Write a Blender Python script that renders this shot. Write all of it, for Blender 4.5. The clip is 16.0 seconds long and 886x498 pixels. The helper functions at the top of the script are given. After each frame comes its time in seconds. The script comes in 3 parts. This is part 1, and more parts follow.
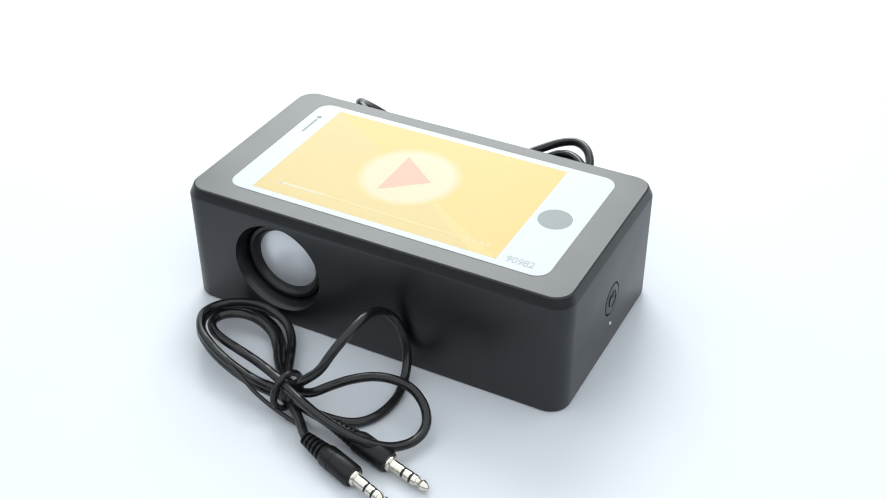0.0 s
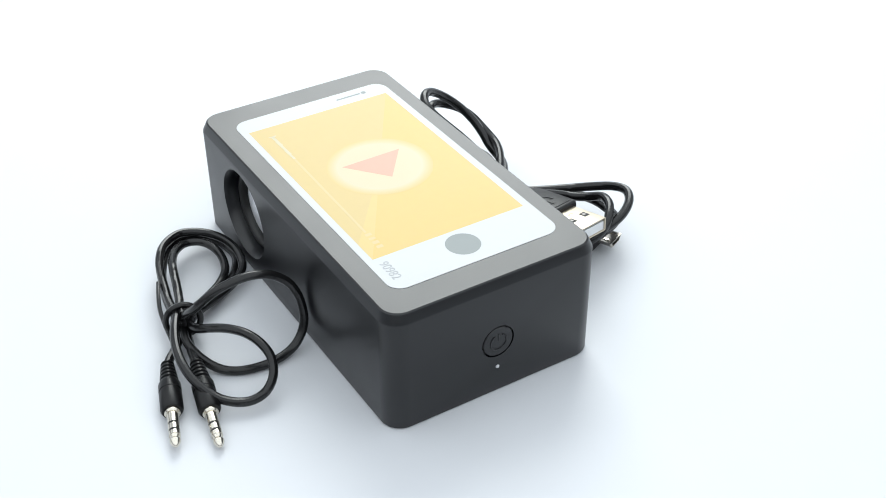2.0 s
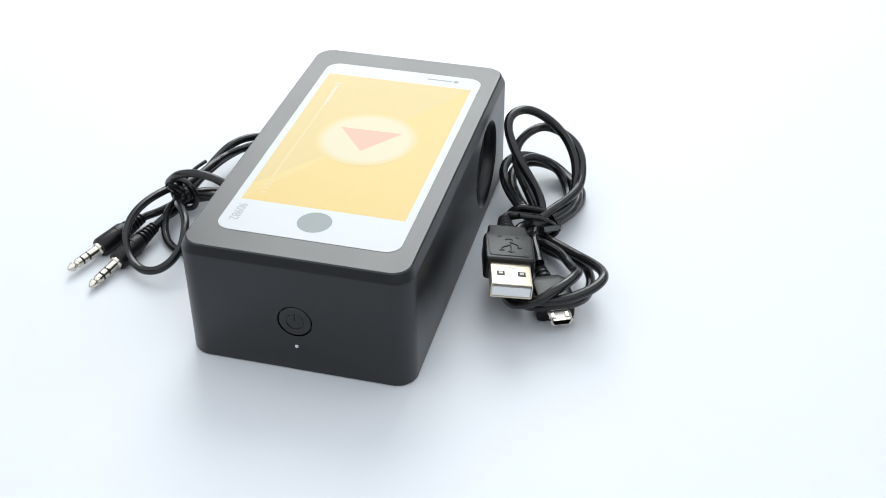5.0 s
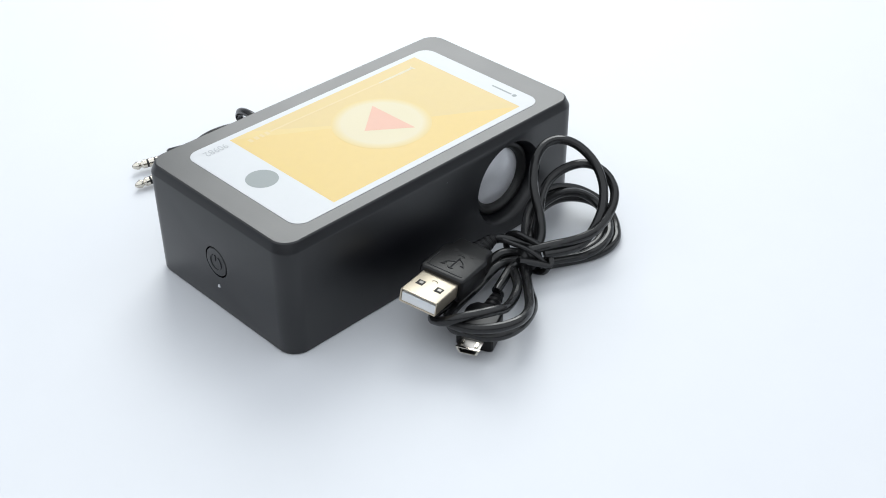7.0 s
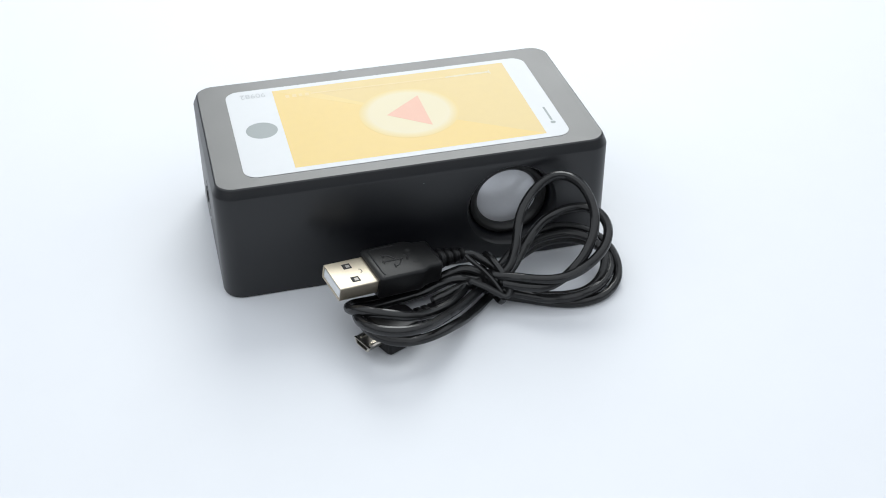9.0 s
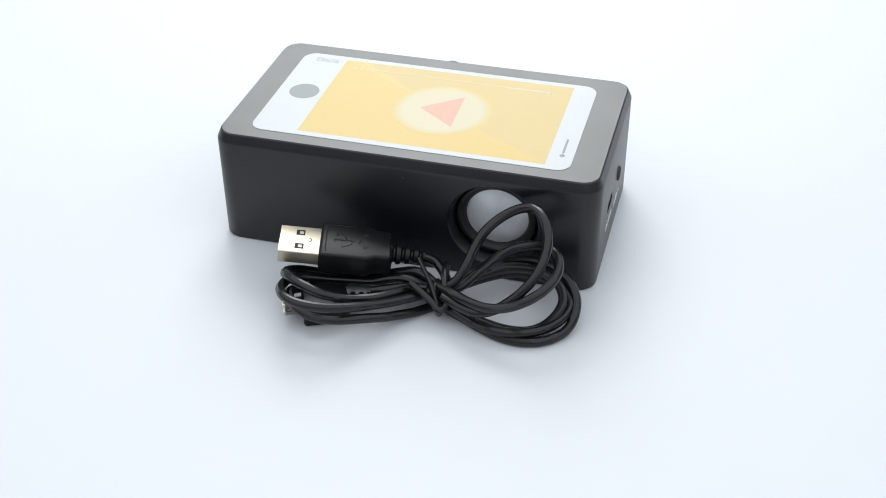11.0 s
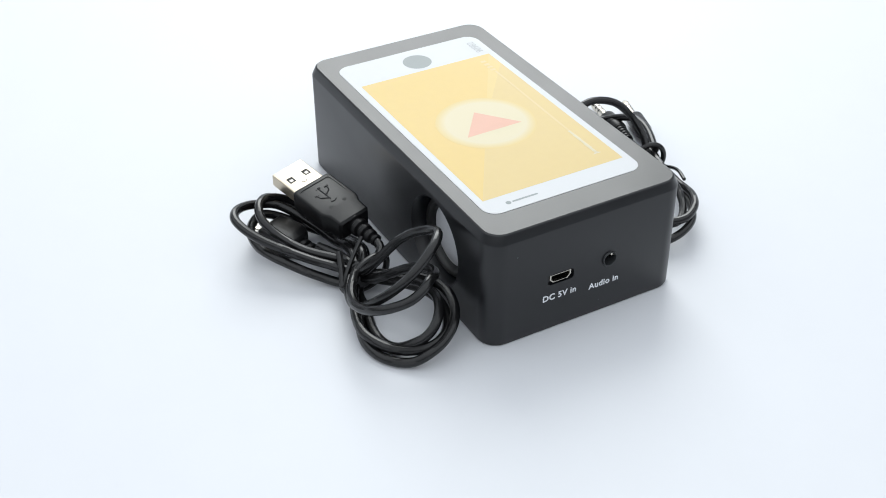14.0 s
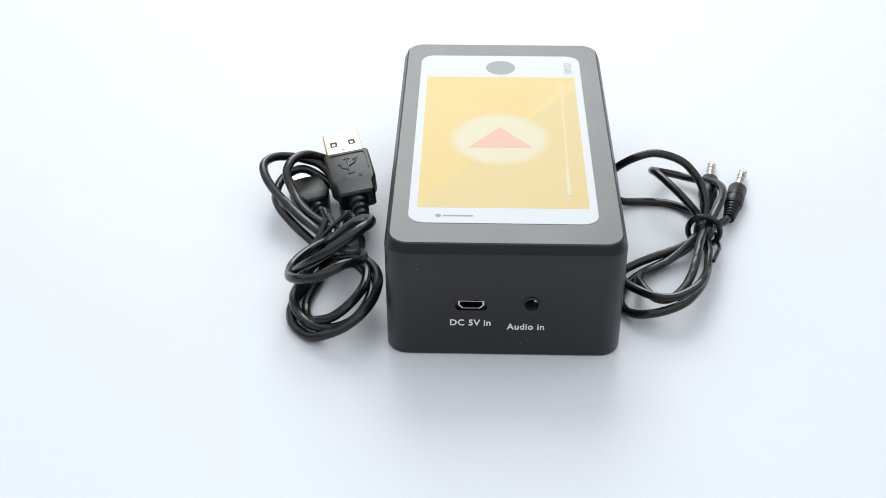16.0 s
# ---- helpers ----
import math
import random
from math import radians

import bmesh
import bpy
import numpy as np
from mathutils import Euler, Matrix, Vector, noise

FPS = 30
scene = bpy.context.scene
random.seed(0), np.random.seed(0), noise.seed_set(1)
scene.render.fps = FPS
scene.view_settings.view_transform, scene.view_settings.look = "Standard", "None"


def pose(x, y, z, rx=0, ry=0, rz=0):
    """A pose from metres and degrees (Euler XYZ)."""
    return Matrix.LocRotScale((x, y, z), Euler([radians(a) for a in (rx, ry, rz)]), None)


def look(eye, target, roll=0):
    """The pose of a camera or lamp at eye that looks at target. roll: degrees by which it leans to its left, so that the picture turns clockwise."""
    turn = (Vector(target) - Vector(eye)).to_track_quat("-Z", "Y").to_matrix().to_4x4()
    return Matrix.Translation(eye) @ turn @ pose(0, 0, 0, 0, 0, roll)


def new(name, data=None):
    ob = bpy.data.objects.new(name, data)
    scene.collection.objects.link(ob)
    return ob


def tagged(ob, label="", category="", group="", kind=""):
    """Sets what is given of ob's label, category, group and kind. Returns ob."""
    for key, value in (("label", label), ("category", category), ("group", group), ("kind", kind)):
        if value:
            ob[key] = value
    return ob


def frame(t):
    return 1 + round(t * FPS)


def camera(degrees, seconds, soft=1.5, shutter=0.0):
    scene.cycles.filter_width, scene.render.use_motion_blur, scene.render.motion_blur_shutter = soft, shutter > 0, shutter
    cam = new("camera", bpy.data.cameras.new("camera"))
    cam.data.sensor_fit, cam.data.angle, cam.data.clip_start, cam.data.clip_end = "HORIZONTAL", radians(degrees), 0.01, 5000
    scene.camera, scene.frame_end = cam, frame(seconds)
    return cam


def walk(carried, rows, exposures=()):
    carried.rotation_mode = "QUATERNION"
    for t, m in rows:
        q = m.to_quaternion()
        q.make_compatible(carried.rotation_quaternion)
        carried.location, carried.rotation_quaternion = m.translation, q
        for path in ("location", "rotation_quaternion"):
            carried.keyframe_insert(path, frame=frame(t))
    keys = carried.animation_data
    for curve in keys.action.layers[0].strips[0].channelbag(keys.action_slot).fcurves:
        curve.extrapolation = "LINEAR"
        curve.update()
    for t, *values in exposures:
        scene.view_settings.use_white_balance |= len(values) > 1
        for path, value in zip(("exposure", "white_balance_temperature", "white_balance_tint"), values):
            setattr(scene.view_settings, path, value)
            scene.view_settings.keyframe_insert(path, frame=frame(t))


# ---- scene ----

# ---------------------------------------------------------------- camera
SECONDS = 16.0
EYE = (0.0, -0.3144, 0.2246)
PITCH, YAW, ROLL = radians(-35.69), radians(0.484), -0.27
AIM = (EYE[0] + math.sin(YAW) * math.cos(PITCH), EYE[1] + math.cos(YAW) * math.cos(PITCH), EYE[2] + math.sin(PITCH))
cam = camera(38.9, SECONDS, soft=1.0)
walk(cam, [(0.0, look(EYE, AIM, ROLL)), (SECONDS, look(EYE, AIM, ROLL))],
     exposures=[(0.0, -0.32, 6450, 8.5), (3.5, -0.33, 6450, 8.5), (5.0, -0.39, 6465, 10), (7.0, -0.48, 6485, 10.5), (SECONDS, -0.48, 6485, 10.5)])

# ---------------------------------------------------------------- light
world = bpy.data.worlds.new("studio_gradient")
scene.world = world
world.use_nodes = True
# unseen gradient added: dark low down so the bevels darken, bright overhead as fill
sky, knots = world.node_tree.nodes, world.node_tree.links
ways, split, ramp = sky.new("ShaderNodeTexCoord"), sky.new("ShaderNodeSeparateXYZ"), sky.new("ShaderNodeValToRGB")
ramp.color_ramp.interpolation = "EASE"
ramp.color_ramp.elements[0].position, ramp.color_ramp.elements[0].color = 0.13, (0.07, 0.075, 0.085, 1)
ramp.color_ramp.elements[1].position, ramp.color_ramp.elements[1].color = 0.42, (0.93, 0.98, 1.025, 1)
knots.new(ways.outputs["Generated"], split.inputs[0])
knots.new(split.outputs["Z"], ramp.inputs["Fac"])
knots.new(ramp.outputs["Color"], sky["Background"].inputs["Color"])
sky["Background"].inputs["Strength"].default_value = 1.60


def softbox(name, eye, target, width, height, watts, colour):
    data = bpy.data.lights.new(name, "AREA")
    data.shape, data.size, data.size_y, data.energy, data.color = "RECTANGLE", width, height, watts, colour
    ob = new(name, data)
    ob.matrix_world = look(eye, target)
    return ob


softbox("back_softbox", (0.0, 0.86, 0.72), (0.0, 0.03, 0.0), 0.62, 0.76, 12.6, (0.965, 1.0, 0.985))
softbox("overhead_softbox", (0.0, 0.0, 1.10), (0.0, 0.0001, 0.0), 2.4, 2.4, 4.6, (0.86, 0.95, 1.0))


# ---------------------------------------------------------------- materials
def material(name, colour, rough=0.5, metal=0.0, vary=0.08, scale=900.0, bump=0.0, coat=0.0, ior=1.45):
    """A surface with fine grain and a broader, fainter change of tone and gloss."""
    mat = bpy.data.materials.new(name)
    mat.use_nodes = True
    n, l = mat.node_tree.nodes, mat.node_tree.links
    bsdf = n["Principled BSDF"]
    bsdf.inputs["Metallic"].default_value = metal
    bsdf.inputs["IOR"].default_value = ior
    bsdf.inputs["Coat Weight"].default_value = coat
    bsdf.inputs["Coat Roughness"].default_value = 0.12
    where = n.new("ShaderNodeTexCoord")
    fine, broad = n.new("ShaderNodeTexNoise"), n.new("ShaderNodeTexNoise")
    fine.inputs["Scale"].default_value, fine.inputs["Detail"].default_value = scale, 4
    broad.inputs["Scale"].default_value, broad.inputs["Detail"].default_value = scale / 25, 3
    add = n.new("ShaderNodeMath")
    add.operation = "ADD"
    for tex, slot in ((fine, 0), (broad, 1)):
        l.new(where.outputs["Object"], tex.inputs["Vector"])
        l.new(tex.outputs["Fac"], add.inputs[slot])
    tone = n.new("ShaderNodeMapRange")
    tone.inputs["From Min"].default_value, tone.inputs["From Max"].default_value = 0.6, 1.4
    tone.inputs["To Min"].default_value, tone.inputs["To Max"].default_value = 1 - vary, 1 + vary
    l.new(add.outputs[0], tone.inputs["Value"])
    paint = n.new("ShaderNodeMix")
    paint.data_type, paint.blend_type = "RGBA", "MULTIPLY"
    paint.inputs["Factor"].default_value = 1.0
    paint.inputs["A"].default_value = (*colour, 1)
    l.new(tone.outputs["Result"], paint.inputs["B"])
    l.new(paint.outputs["Result"], bsdf.inputs["Base Color"])
    gloss = n.new("ShaderNodeMapRange")
    gloss.inputs["To Min"].default_value, gloss.inputs["To Max"].default_value = rough * 0.9, min(1, rough * 1.1)
    l.new(broad.outputs["Fac"], gloss.inputs["Value"])
    l.new(gloss.outputs["Result"], bsdf.inputs["Roughness"])
    if bump:
        relief = n.new("ShaderNodeBump")
        relief.inputs["Strength"].default_value, relief.inputs["Distance"].default_value = bump, 0.0002
        l.new(fine.outputs["Fac"], relief.inputs["Height"])
        l.new(relief.outputs["Normal"], bsdf.inputs["Normal"])
    return mat


WHITE_SHEET = material("white_acrylic_sheet", (0.618, 0.634, 0.662), 0.55, vary=0.01, scale=60, coat=0.0)
BLACK_SHELL = material("matte_black_plastic", (0.0030, 0.0034, 0.0050), 0.34, vary=0.15, scale=2500, bump=0.04, ior=1.53)
BLACK_GLOSS = material("satin_black_plastic", (0.010, 0.010, 0.011), 0.32, vary=0.1, scale=1500)
BLACK_DEEP = material("dark_recess_plastic", (0.006, 0.006, 0.006), 0.6, vary=0.1, scale=1500)
RUBBER = material("black_rubber_surround", (0.010, 0.010, 0.010), 0.38, vary=0.12, scale=1200)
SILVER_CONE = material("silver_speaker_cone", (0.72, 0.73, 0.76), 0.36, metal=0.45, vary=0.03, scale=800)
PRINT_WHITE = material("white_print", (0.431, 0.446, 0.463), 0.36, vary=0.015, scale=400)
PRINT_YELLOW = material("yellow_print", (0.484, 0.327, 0.053), 0.36, vary=0.02, scale=400)
PRINT_AMBER = material("amber_print", (0.450, 0.322, 0.085), 0.36, vary=0.02, scale=400)
PRINT_PALE = material("pale_yellow_print", (0.486, 0.345, 0.080), 0.36, vary=0.02, scale=400)
PRINT_HALO = material("halo_yellow_print", (0.489, 0.362, 0.139), 0.36, vary=0.02, scale=400)
PRINT_CREAM = material("cream_print", (0.463, 0.406, 0.255), 0.36, vary=0.02, scale=400)
PRINT_RED = material("coral_print", (0.489, 0.240, 0.158), 0.36, vary=0.02, scale=400)
PRINT_LIGHT_GREY = material("light_grey_print", (0.286, 0.303, 0.319), 0.36, vary=0.02, scale=400)
PRINT_GREY = material("grey_print", (0.127, 0.154, 0.158), 0.36, vary=0.02, scale=400)
LETTER_WHITE = material("white_lettering", (0.75, 0.77, 0.8), 0.5, vary=0.03, scale=2000)
CABLE_BLACK = material("black_pvc_cable", (0.006, 0.006, 0.0065), 0.26, vary=0.15, scale=1500, bump=0.05, ior=1.47)
PLUG_BLACK = material("black_moulded_pvc", (0.0045, 0.0045, 0.005), 0.36, vary=0.15, scale=1500, bump=0.08, ior=1.37)
NICKEL = material("nickel_plated_steel", (0.60, 0.535, 0.430), 0.42, metal=1.0, vary=0.05, scale=1500)
DARKENED_NICKEL = material("darkened_nickel", (0.26, 0.25, 0.24), 0.34, metal=1.0, vary=0.05, scale=1500)
BRIGHT_NICKEL = material("bright_nickel", (0.70, 0.66, 0.58), 0.22, metal=1.0, vary=0.05, scale=2500)
TONGUE_WHITE = material("white_plastic_insert", (0.72, 0.74, 0.76), 0.4, vary=0.03, scale=1500)
SOCKET_GREY = material("grey_black_plastic", (0.026, 0.028, 0.030), 0.35, vary=0.1, scale=1500)
LED_CLEAR = material("clear_led_lens", (0.55, 0.56, 0.58), 0.15, vary=0.02, scale=2000)


def soft_edged_print(name, inner, outer, middle, near, far):
    """Ink that fades from one colour to another between two distances from a middle."""
    mat = material(name, inner, 0.36, vary=0.02, scale=400)
    n, l = mat.node_tree.nodes, mat.node_tree.links
    where, gap, span, blend = n.new("ShaderNodeTexCoord"), n.new("ShaderNodeVectorMath"), n.new("ShaderNodeMapRange"), n.new("ShaderNodeMix")
    gap.operation, gap.inputs[1].default_value = "DISTANCE", middle
    l.new(where.outputs["Object"], gap.inputs[0])
    l.new(gap.outputs["Value"], span.inputs["Value"])
    span.inputs["From Min"].default_value, span.inputs["From Max"].default_value = near, far
    blend.data_type = "RGBA"
    blend.inputs["A"].default_value, blend.inputs["B"].default_value = (*inner, 1), (*outer, 1)
    l.new(span.outputs["Result"], blend.inputs["Factor"])
    l.new(blend.outputs["Result"], n["Principled BSDF"].inputs["Base Color"])
    return mat


# ---------------------------------------------------------------- mesh helpers
def mm(*values):
    return tuple(v / 1000 for v in values)


def part(name, bm, mat, parent=None, label="", smooth=30):
    """One bmesh as one mesh object, under its thing or part."""
    data = bpy.data.meshes.new(name)
    bmesh.ops.recalc_face_normals(bm, faces=bm.faces[:])
    if smooth:
        for face in bm.faces:
            face.smooth = True
        for edge in bm.edges:
            edge.smooth = len(edge.link_faces) == 2 and edge.calc_face_angle(0) < radians(smooth)
    bm.to_mesh(data)
    bm.free()
    data.materials.append(mat)
    ob = new(name, data)
    ob.parent = parent
    return tagged(ob, label)


def outline(half_x, half_y, radius, steps=8, cx=0.0, cy=0.0):
    """A rounded rectangle, counter-clockwise, in metres."""
    ring = []
    for k, (sx, sy) in enumerate(((1, 1), (-1, 1), (-1, -1), (1, -1))):
        for i in range(steps + 1):
            a = radians(90 * k + 90 * i / steps)
            ring.append((cx + sx * (half_x - radius) + radius * math.cos(a), cy + sy * (half_y - radius) + radius * math.sin(a)))
    return ring


def loft(rings, cap_start=True, cap_end=True):
    """A skin over rings of equal count."""
    bm = bmesh.new()
    rows = [[bm.verts.new(p) for p in ring] for ring in rings]
    count = len(rows[0])
    for a, b in zip(rows, rows[1:]):
        for i in range(count):
            j = (i + 1) % count
            bm.faces.new((a[i], a[j], b[j], b[i]))
    if cap_start:
        bm.faces.new(rows[0][::-1])
    if cap_end:
        bm.faces.new(rows[-1])
    return bm


def turned(profile, steps=48, m=Matrix(), cap_start=True, cap_end=True):
    """A body turned round the local z axis from (radius, height) pairs, set by m."""
    rings = [[m @ Vector((r * math.cos(2 * math.pi * i / steps), r * math.sin(2 * math.pi * i / steps), h)) for i in range(steps)] for r, h in profile]
    return loft(rings, cap_start, cap_end)


def slab(points, low, high, m=Matrix()):
    return loft([[m @ Vector((x, y, z)) for x, y in points] for z in (low, high)])


def frames_along(points):
    """Directions and a carried-along normal for each point of a line."""
    points = [Vector(p) for p in points]
    ways = [(points[min(i + 1, len(points) - 1)] - points[max(i - 1, 0)]).normalized() for i in range(len(points))]
    side = ways[0].orthogonal().normalized()
    out = []
    for p, w in zip(points, ways):
        side = (side - w * side.dot(w)).normalized()
        out.append((p, w, side, w.cross(side)))
    return out


def smooth_line(points, step=0.0012):
    """A rounded line through the points (centripetal-like Catmull-Rom), in even steps."""
    pts = [Vector(p) for p in points]
    pts = [pts[0] * 2 - pts[1]] + pts + [pts[-1] * 2 - pts[-2]]
    out = []
    for a, b, c, d in zip(pts, pts[1:], pts[2:], pts[3:]):
        n = max(2, int((c - b).length / step))
        for i in range(n):
            t = i / n
            out.append(0.5 * ((2 * b) + (c - a) * t + (2 * a - 5 * b + 4 * c - d) * t * t + (3 * b - a - 3 * c + d) * t ** 3))
    return out + [pts[-2]]


def tube(points, radius, sides=12, flat=1.0):
    """A cable; radius may be one number or one for each point."""
    line = frames_along(points)
    radii = radius if isinstance(radius, (list, tuple)) else [radius] * len(line)
    return loft([[p + r * (math.cos(2 * math.pi * i / sides) * u + flat * math.sin(2 * math.pi * i / sides) * v) for i in range(sides)] for (p, w, u, v), r in zip(line, radii)])


def letters(name, text, size, m, mat, parent, depth=0.00008, squeeze=1.0, label="", bold=0.0, spread=1.0):
    """Built-in-font letters as a mesh, in the plane of m, from its origin along its x axis."""
    curve = bpy.data.curves.new(name, "FONT")
    curve.body, curve.size, curve.extrude = text, size, depth
    curve.resolution_u, curve.offset, curve.space_character = 4, bold, spread
    maker = bpy.data.objects.new(name, curve)
    scene.collection.objects.link(maker)
    data = bpy.data.meshes.new_from_object(maker.evaluated_get(bpy.context.evaluated_depsgraph_get()))
    bpy.data.objects.remove(maker)
    data.transform(m @ Matrix.Diagonal((squeeze, 1, 1, 1)))
    data.materials.clear()
    data.materials.append(mat)
    ob = new(name, data)
    ob.parent = parent
    return tagged(ob, label)


def carve(ob, cutters):
    """Cuts holes into a part for good."""
    for k, bm in enumerate(cutters):
        data = bpy.data.meshes.new("cut")
        bmesh.ops.recalc_face_normals(bm, faces=bm.faces[:])
        bm.to_mesh(data)
        bm.free()
        tool = bpy.data.objects.new("cut", data)
        scene.collection.objects.link(tool)
        mod = ob.modifiers.new("cut", "BOOLEAN")
        mod.operation, mod.solver, mod.object = "DIFFERENCE", "EXACT", tool
        bpy.context.view_layer.update()
        done = bpy.data.meshes.new_from_object(ob.evaluated_get(bpy.context.evaluated_depsgraph_get()))
        ob.modifiers.clear()
        ob.data = done
        bpy.data.objects.remove(tool)
    bm = bmesh.new()
    bm.from_mesh(ob.data)
    for face in bm.faces:
        face.smooth = True
    for edge in bm.edges:
        edge.smooth = len(edge.link_faces) == 2 and edge.calc_face_angle(0) < radians(28)
    bm.to_mesh(ob.data)
    bm.free()


# ---------------------------------------------------------------- the white sweep
def build_backdrop():
    """A seamless white sheet: level under the things, rising behind them."""
    bm = bmesh.new()
    line = [(-1.6, 0.0)] + [(-1.2 + 0.2 * i, 0.0) for i in range(13)]
    line += [(1.2 + 0.5 * math.sin(radians(a)), 0.5 - 0.5 * math.cos(radians(a))) for a in range(6, 91, 6)]
    line += [(1.7, 2.2)]
    rows = [[bm.verts.new((x, y, z)) for x in (-2.2, -1.1, 0.0, 1.1, 2.2)] for y, z in line]
    for a, b in zip(rows, rows[1:]):
        for i in range(4):
            bm.faces.new((a[i], a[i + 1], b[i + 1], b[i]))
    ob = part("backdrop", bm, WHITE_SHEET, None, smooth=60)
    tagged(ob, "seamless white studio sheet, faintly bluish, brightly lit from behind", "backdrop", kind="structure")


build_backdrop()

# ---------------------------------------------------------------- the speaker
LONG, WIDE, TALL = 0.1164, 0.0640, 0.0367
AXIS_X, AXIS_Y = -0.00696, 0.02057      # the speaker's middle from the turning axis
DRIVER_X, DRIVER_Z, DRIVER_R = 0.0279, 0.0186, 0.0138
TOP_IN, TOP_DROP, CORNER = 0.0013, 0.0030, 0.0058


def facing(x, y, z, way):
    """A pose whose z axis points out of a side: 'J' +x, 'P' -x, 'A' +y, 'U' -y; its x axis runs to the right as one faces it, y up."""
    turn = {"J": 90, "P": -90, "A": 180, "U": 0}[way]
    return pose(x, y, z, 0, 0, turn) @ pose(0, 0, 0, 90, 0, 0)


def build_speaker():
    thing = new("portable_speaker")
    tagged(thing, "black plastic box speaker printed like a yellow phone screen", "speaker")
    h, w = LONG / 2, WIDE / 2
    rings = []
    for inset, z in ((0.0007, 0.0), (0.0002, 0.0003), (0.0, 0.0009), (0.0, TALL - TOP_DROP), (0.00012, TALL - TOP_DROP + 0.0004), (TOP_IN - 0.0002, TALL - 0.0003), (TOP_IN + 0.0002, TALL)):
        rings.append([(x, y, z) for x, y in outline(h - inset, w - inset, CORNER - inset * 0.6, 10)])
    body = part("housing", loft(rings), BLACK_SHELL, thing, "matte black moulded housing with bevelled top rim")
    cutters = []
    for way, s in (("A", 1), ("U", -1)):
        m = facing(DRIVER_X, s * w, DRIVER_Z, way)
        cutters.append(turned([(DRIVER_R - 0.0018, -0.0085), (DRIVER_R - 0.0013, -0.0030), (DRIVER_R - 0.0007, -0.0009), (DRIVER_R - 0.0003, -0.0004), (DRIVER_R + 0.0001, 0.0002)], 56, m))
    cutters.append(turned([(0.0049, -0.0012), (0.0049, 0.001)], 40, facing(-h, 0, 0.0170, "P")))
    cutters.append(turned([(0.0006, -0.0004), (0.0006, 0.001)], 12, facing(-h, 0, 0.0086, "P")))
    cutters.append(turned([(0.0024, -0.008), (0.0024, 0.001)], 28, facing(h, 0.0072, 0.0178, "J")))
    cutters.append(slab(outline(0.0043, 0.00172, 0.0011, 4), -0.0009, 0.001, facing(h, -0.0089, 0.0173, "J")))
    cutters.append(slab(port_outline(0.89), -0.006, 0.001, facing(h, -0.0089, 0.0173, "J")))
    carve(body, cutters)
    # two drivers
    for way, s in (("A", 1), ("U", -1)):
        m = facing(DRIVER_X, s * w, DRIVER_Z, way)
        r = DRIVER_R
        driver = part("driver", turned([(r - 0.0019, -0.0083), (r - 0.0016, -0.0044), (r - 0.0022, -0.0037), (r - 0.0031, -0.0036), (r - 0.0038, -0.0040), (r - 0.0044, -0.0050), (r - 0.0048, -0.0083)], 56, m), RUBBER, thing, "black rubber-edged round driver")
        # a shallow dome, highest in the middle
        cone = [(r - 0.0044, -0.0080), (r - 0.0044, -0.0058)]
        for k in range(1, 14):
            u = 1 - k / 14
            cone.append(((r - 0.0044) * u, -0.0042 - 0.0016 * u * u))
        cone.append((0.0001, -0.0042))
        part("cone", turned(cone, 56, m), SILVER_CONE, driver, "smooth silver-grey domed cone")
    # power button and its light
    m = facing(-h, 0, 0.0170, "P")
    button = part("power_button", turned([(0.0045, -0.0012), (0.0045, -0.0001), (0.0043, 0.0001), (0.0005, 0.0002)], 40, m), BLACK_SHELL, thing, "round black power button")
    arc = [m @ Vector((0.0024 * math.cos(a), 0.0024 * math.sin(a), 0.0002)) for a in [radians(120 + 300 * i / 30) for i in range(31)]]
    part("power_mark", tube(arc, 0.00020, 6), BLACK_SHELL, button, "dark moulded power sign")
    part("power_stroke", tube([m @ Vector((0, 0.0005 + 0.0004 * i, 0.0002)) for i in range(6)], 0.00020, 6), BLACK_SHELL, button)
    part("status_light", turned([(0.00055, -0.0004), (0.00055, 0.0001), (0.00025, 0.0004)], 12, facing(-h, 0, 0.0086, "P")), LED_CLEAR, thing, "tiny clear status light")
    # sockets
    m = facing(h, 0.0072, 0.0178, "J")
    jack = part("audio_socket", turned([(0.00236, -0.0078), (0.00236, 0.0003), (0.00222, 0.00055), (0.00200, 0.0005), (0.00188, 0.0001), (0.00182, -0.0012), (0.00178, -0.0078)], 28, m), SOCKET_GREY, thing, "round black audio socket")
    part("contact", slab([(-0.0004, -0.0004), (0.0004, -0.0004), (0.0004, 0.0005), (-0.0004, 0.0005)], -0.0030, -0.0004, m @ pose(0.0011, 0.0010, 0)), BRIGHT_NICKEL, jack)
    m = facing(h, -0.0089, 0.0173, "J")
    usb = part("charging_socket", frame_ring(port_outline(0.885), port_outline(0.77), -0.0058, -0.0003, m), BRIGHT_NICKEL, thing, "micro charging socket with bright metal lip")
    part("tongue", slab([(-0.0024, 0.0001), (0.0024, 0.0001), (0.0024, 0.0007), (-0.0024, 0.0007)], -0.0056, -0.0012, m), BLACK_DEEP, usb)
    letters("charging_lettering", "DC 5V in", 0.0028, facing(h, -0.0147, 0.0105, "J") @ pose(0, 0, 0.00005), LETTER_WHITE, thing, squeeze=0.98, bold=0.00004, spread=1.07)
    letters("audio_lettering", "Audio in", 0.0028, facing(h, 0.0008, 0.0093, "J") @ pose(0, 0, 0.00005), LETTER_WHITE, thing, squeeze=0.98, bold=0.00004, spread=1.07)
    build_print(thing)
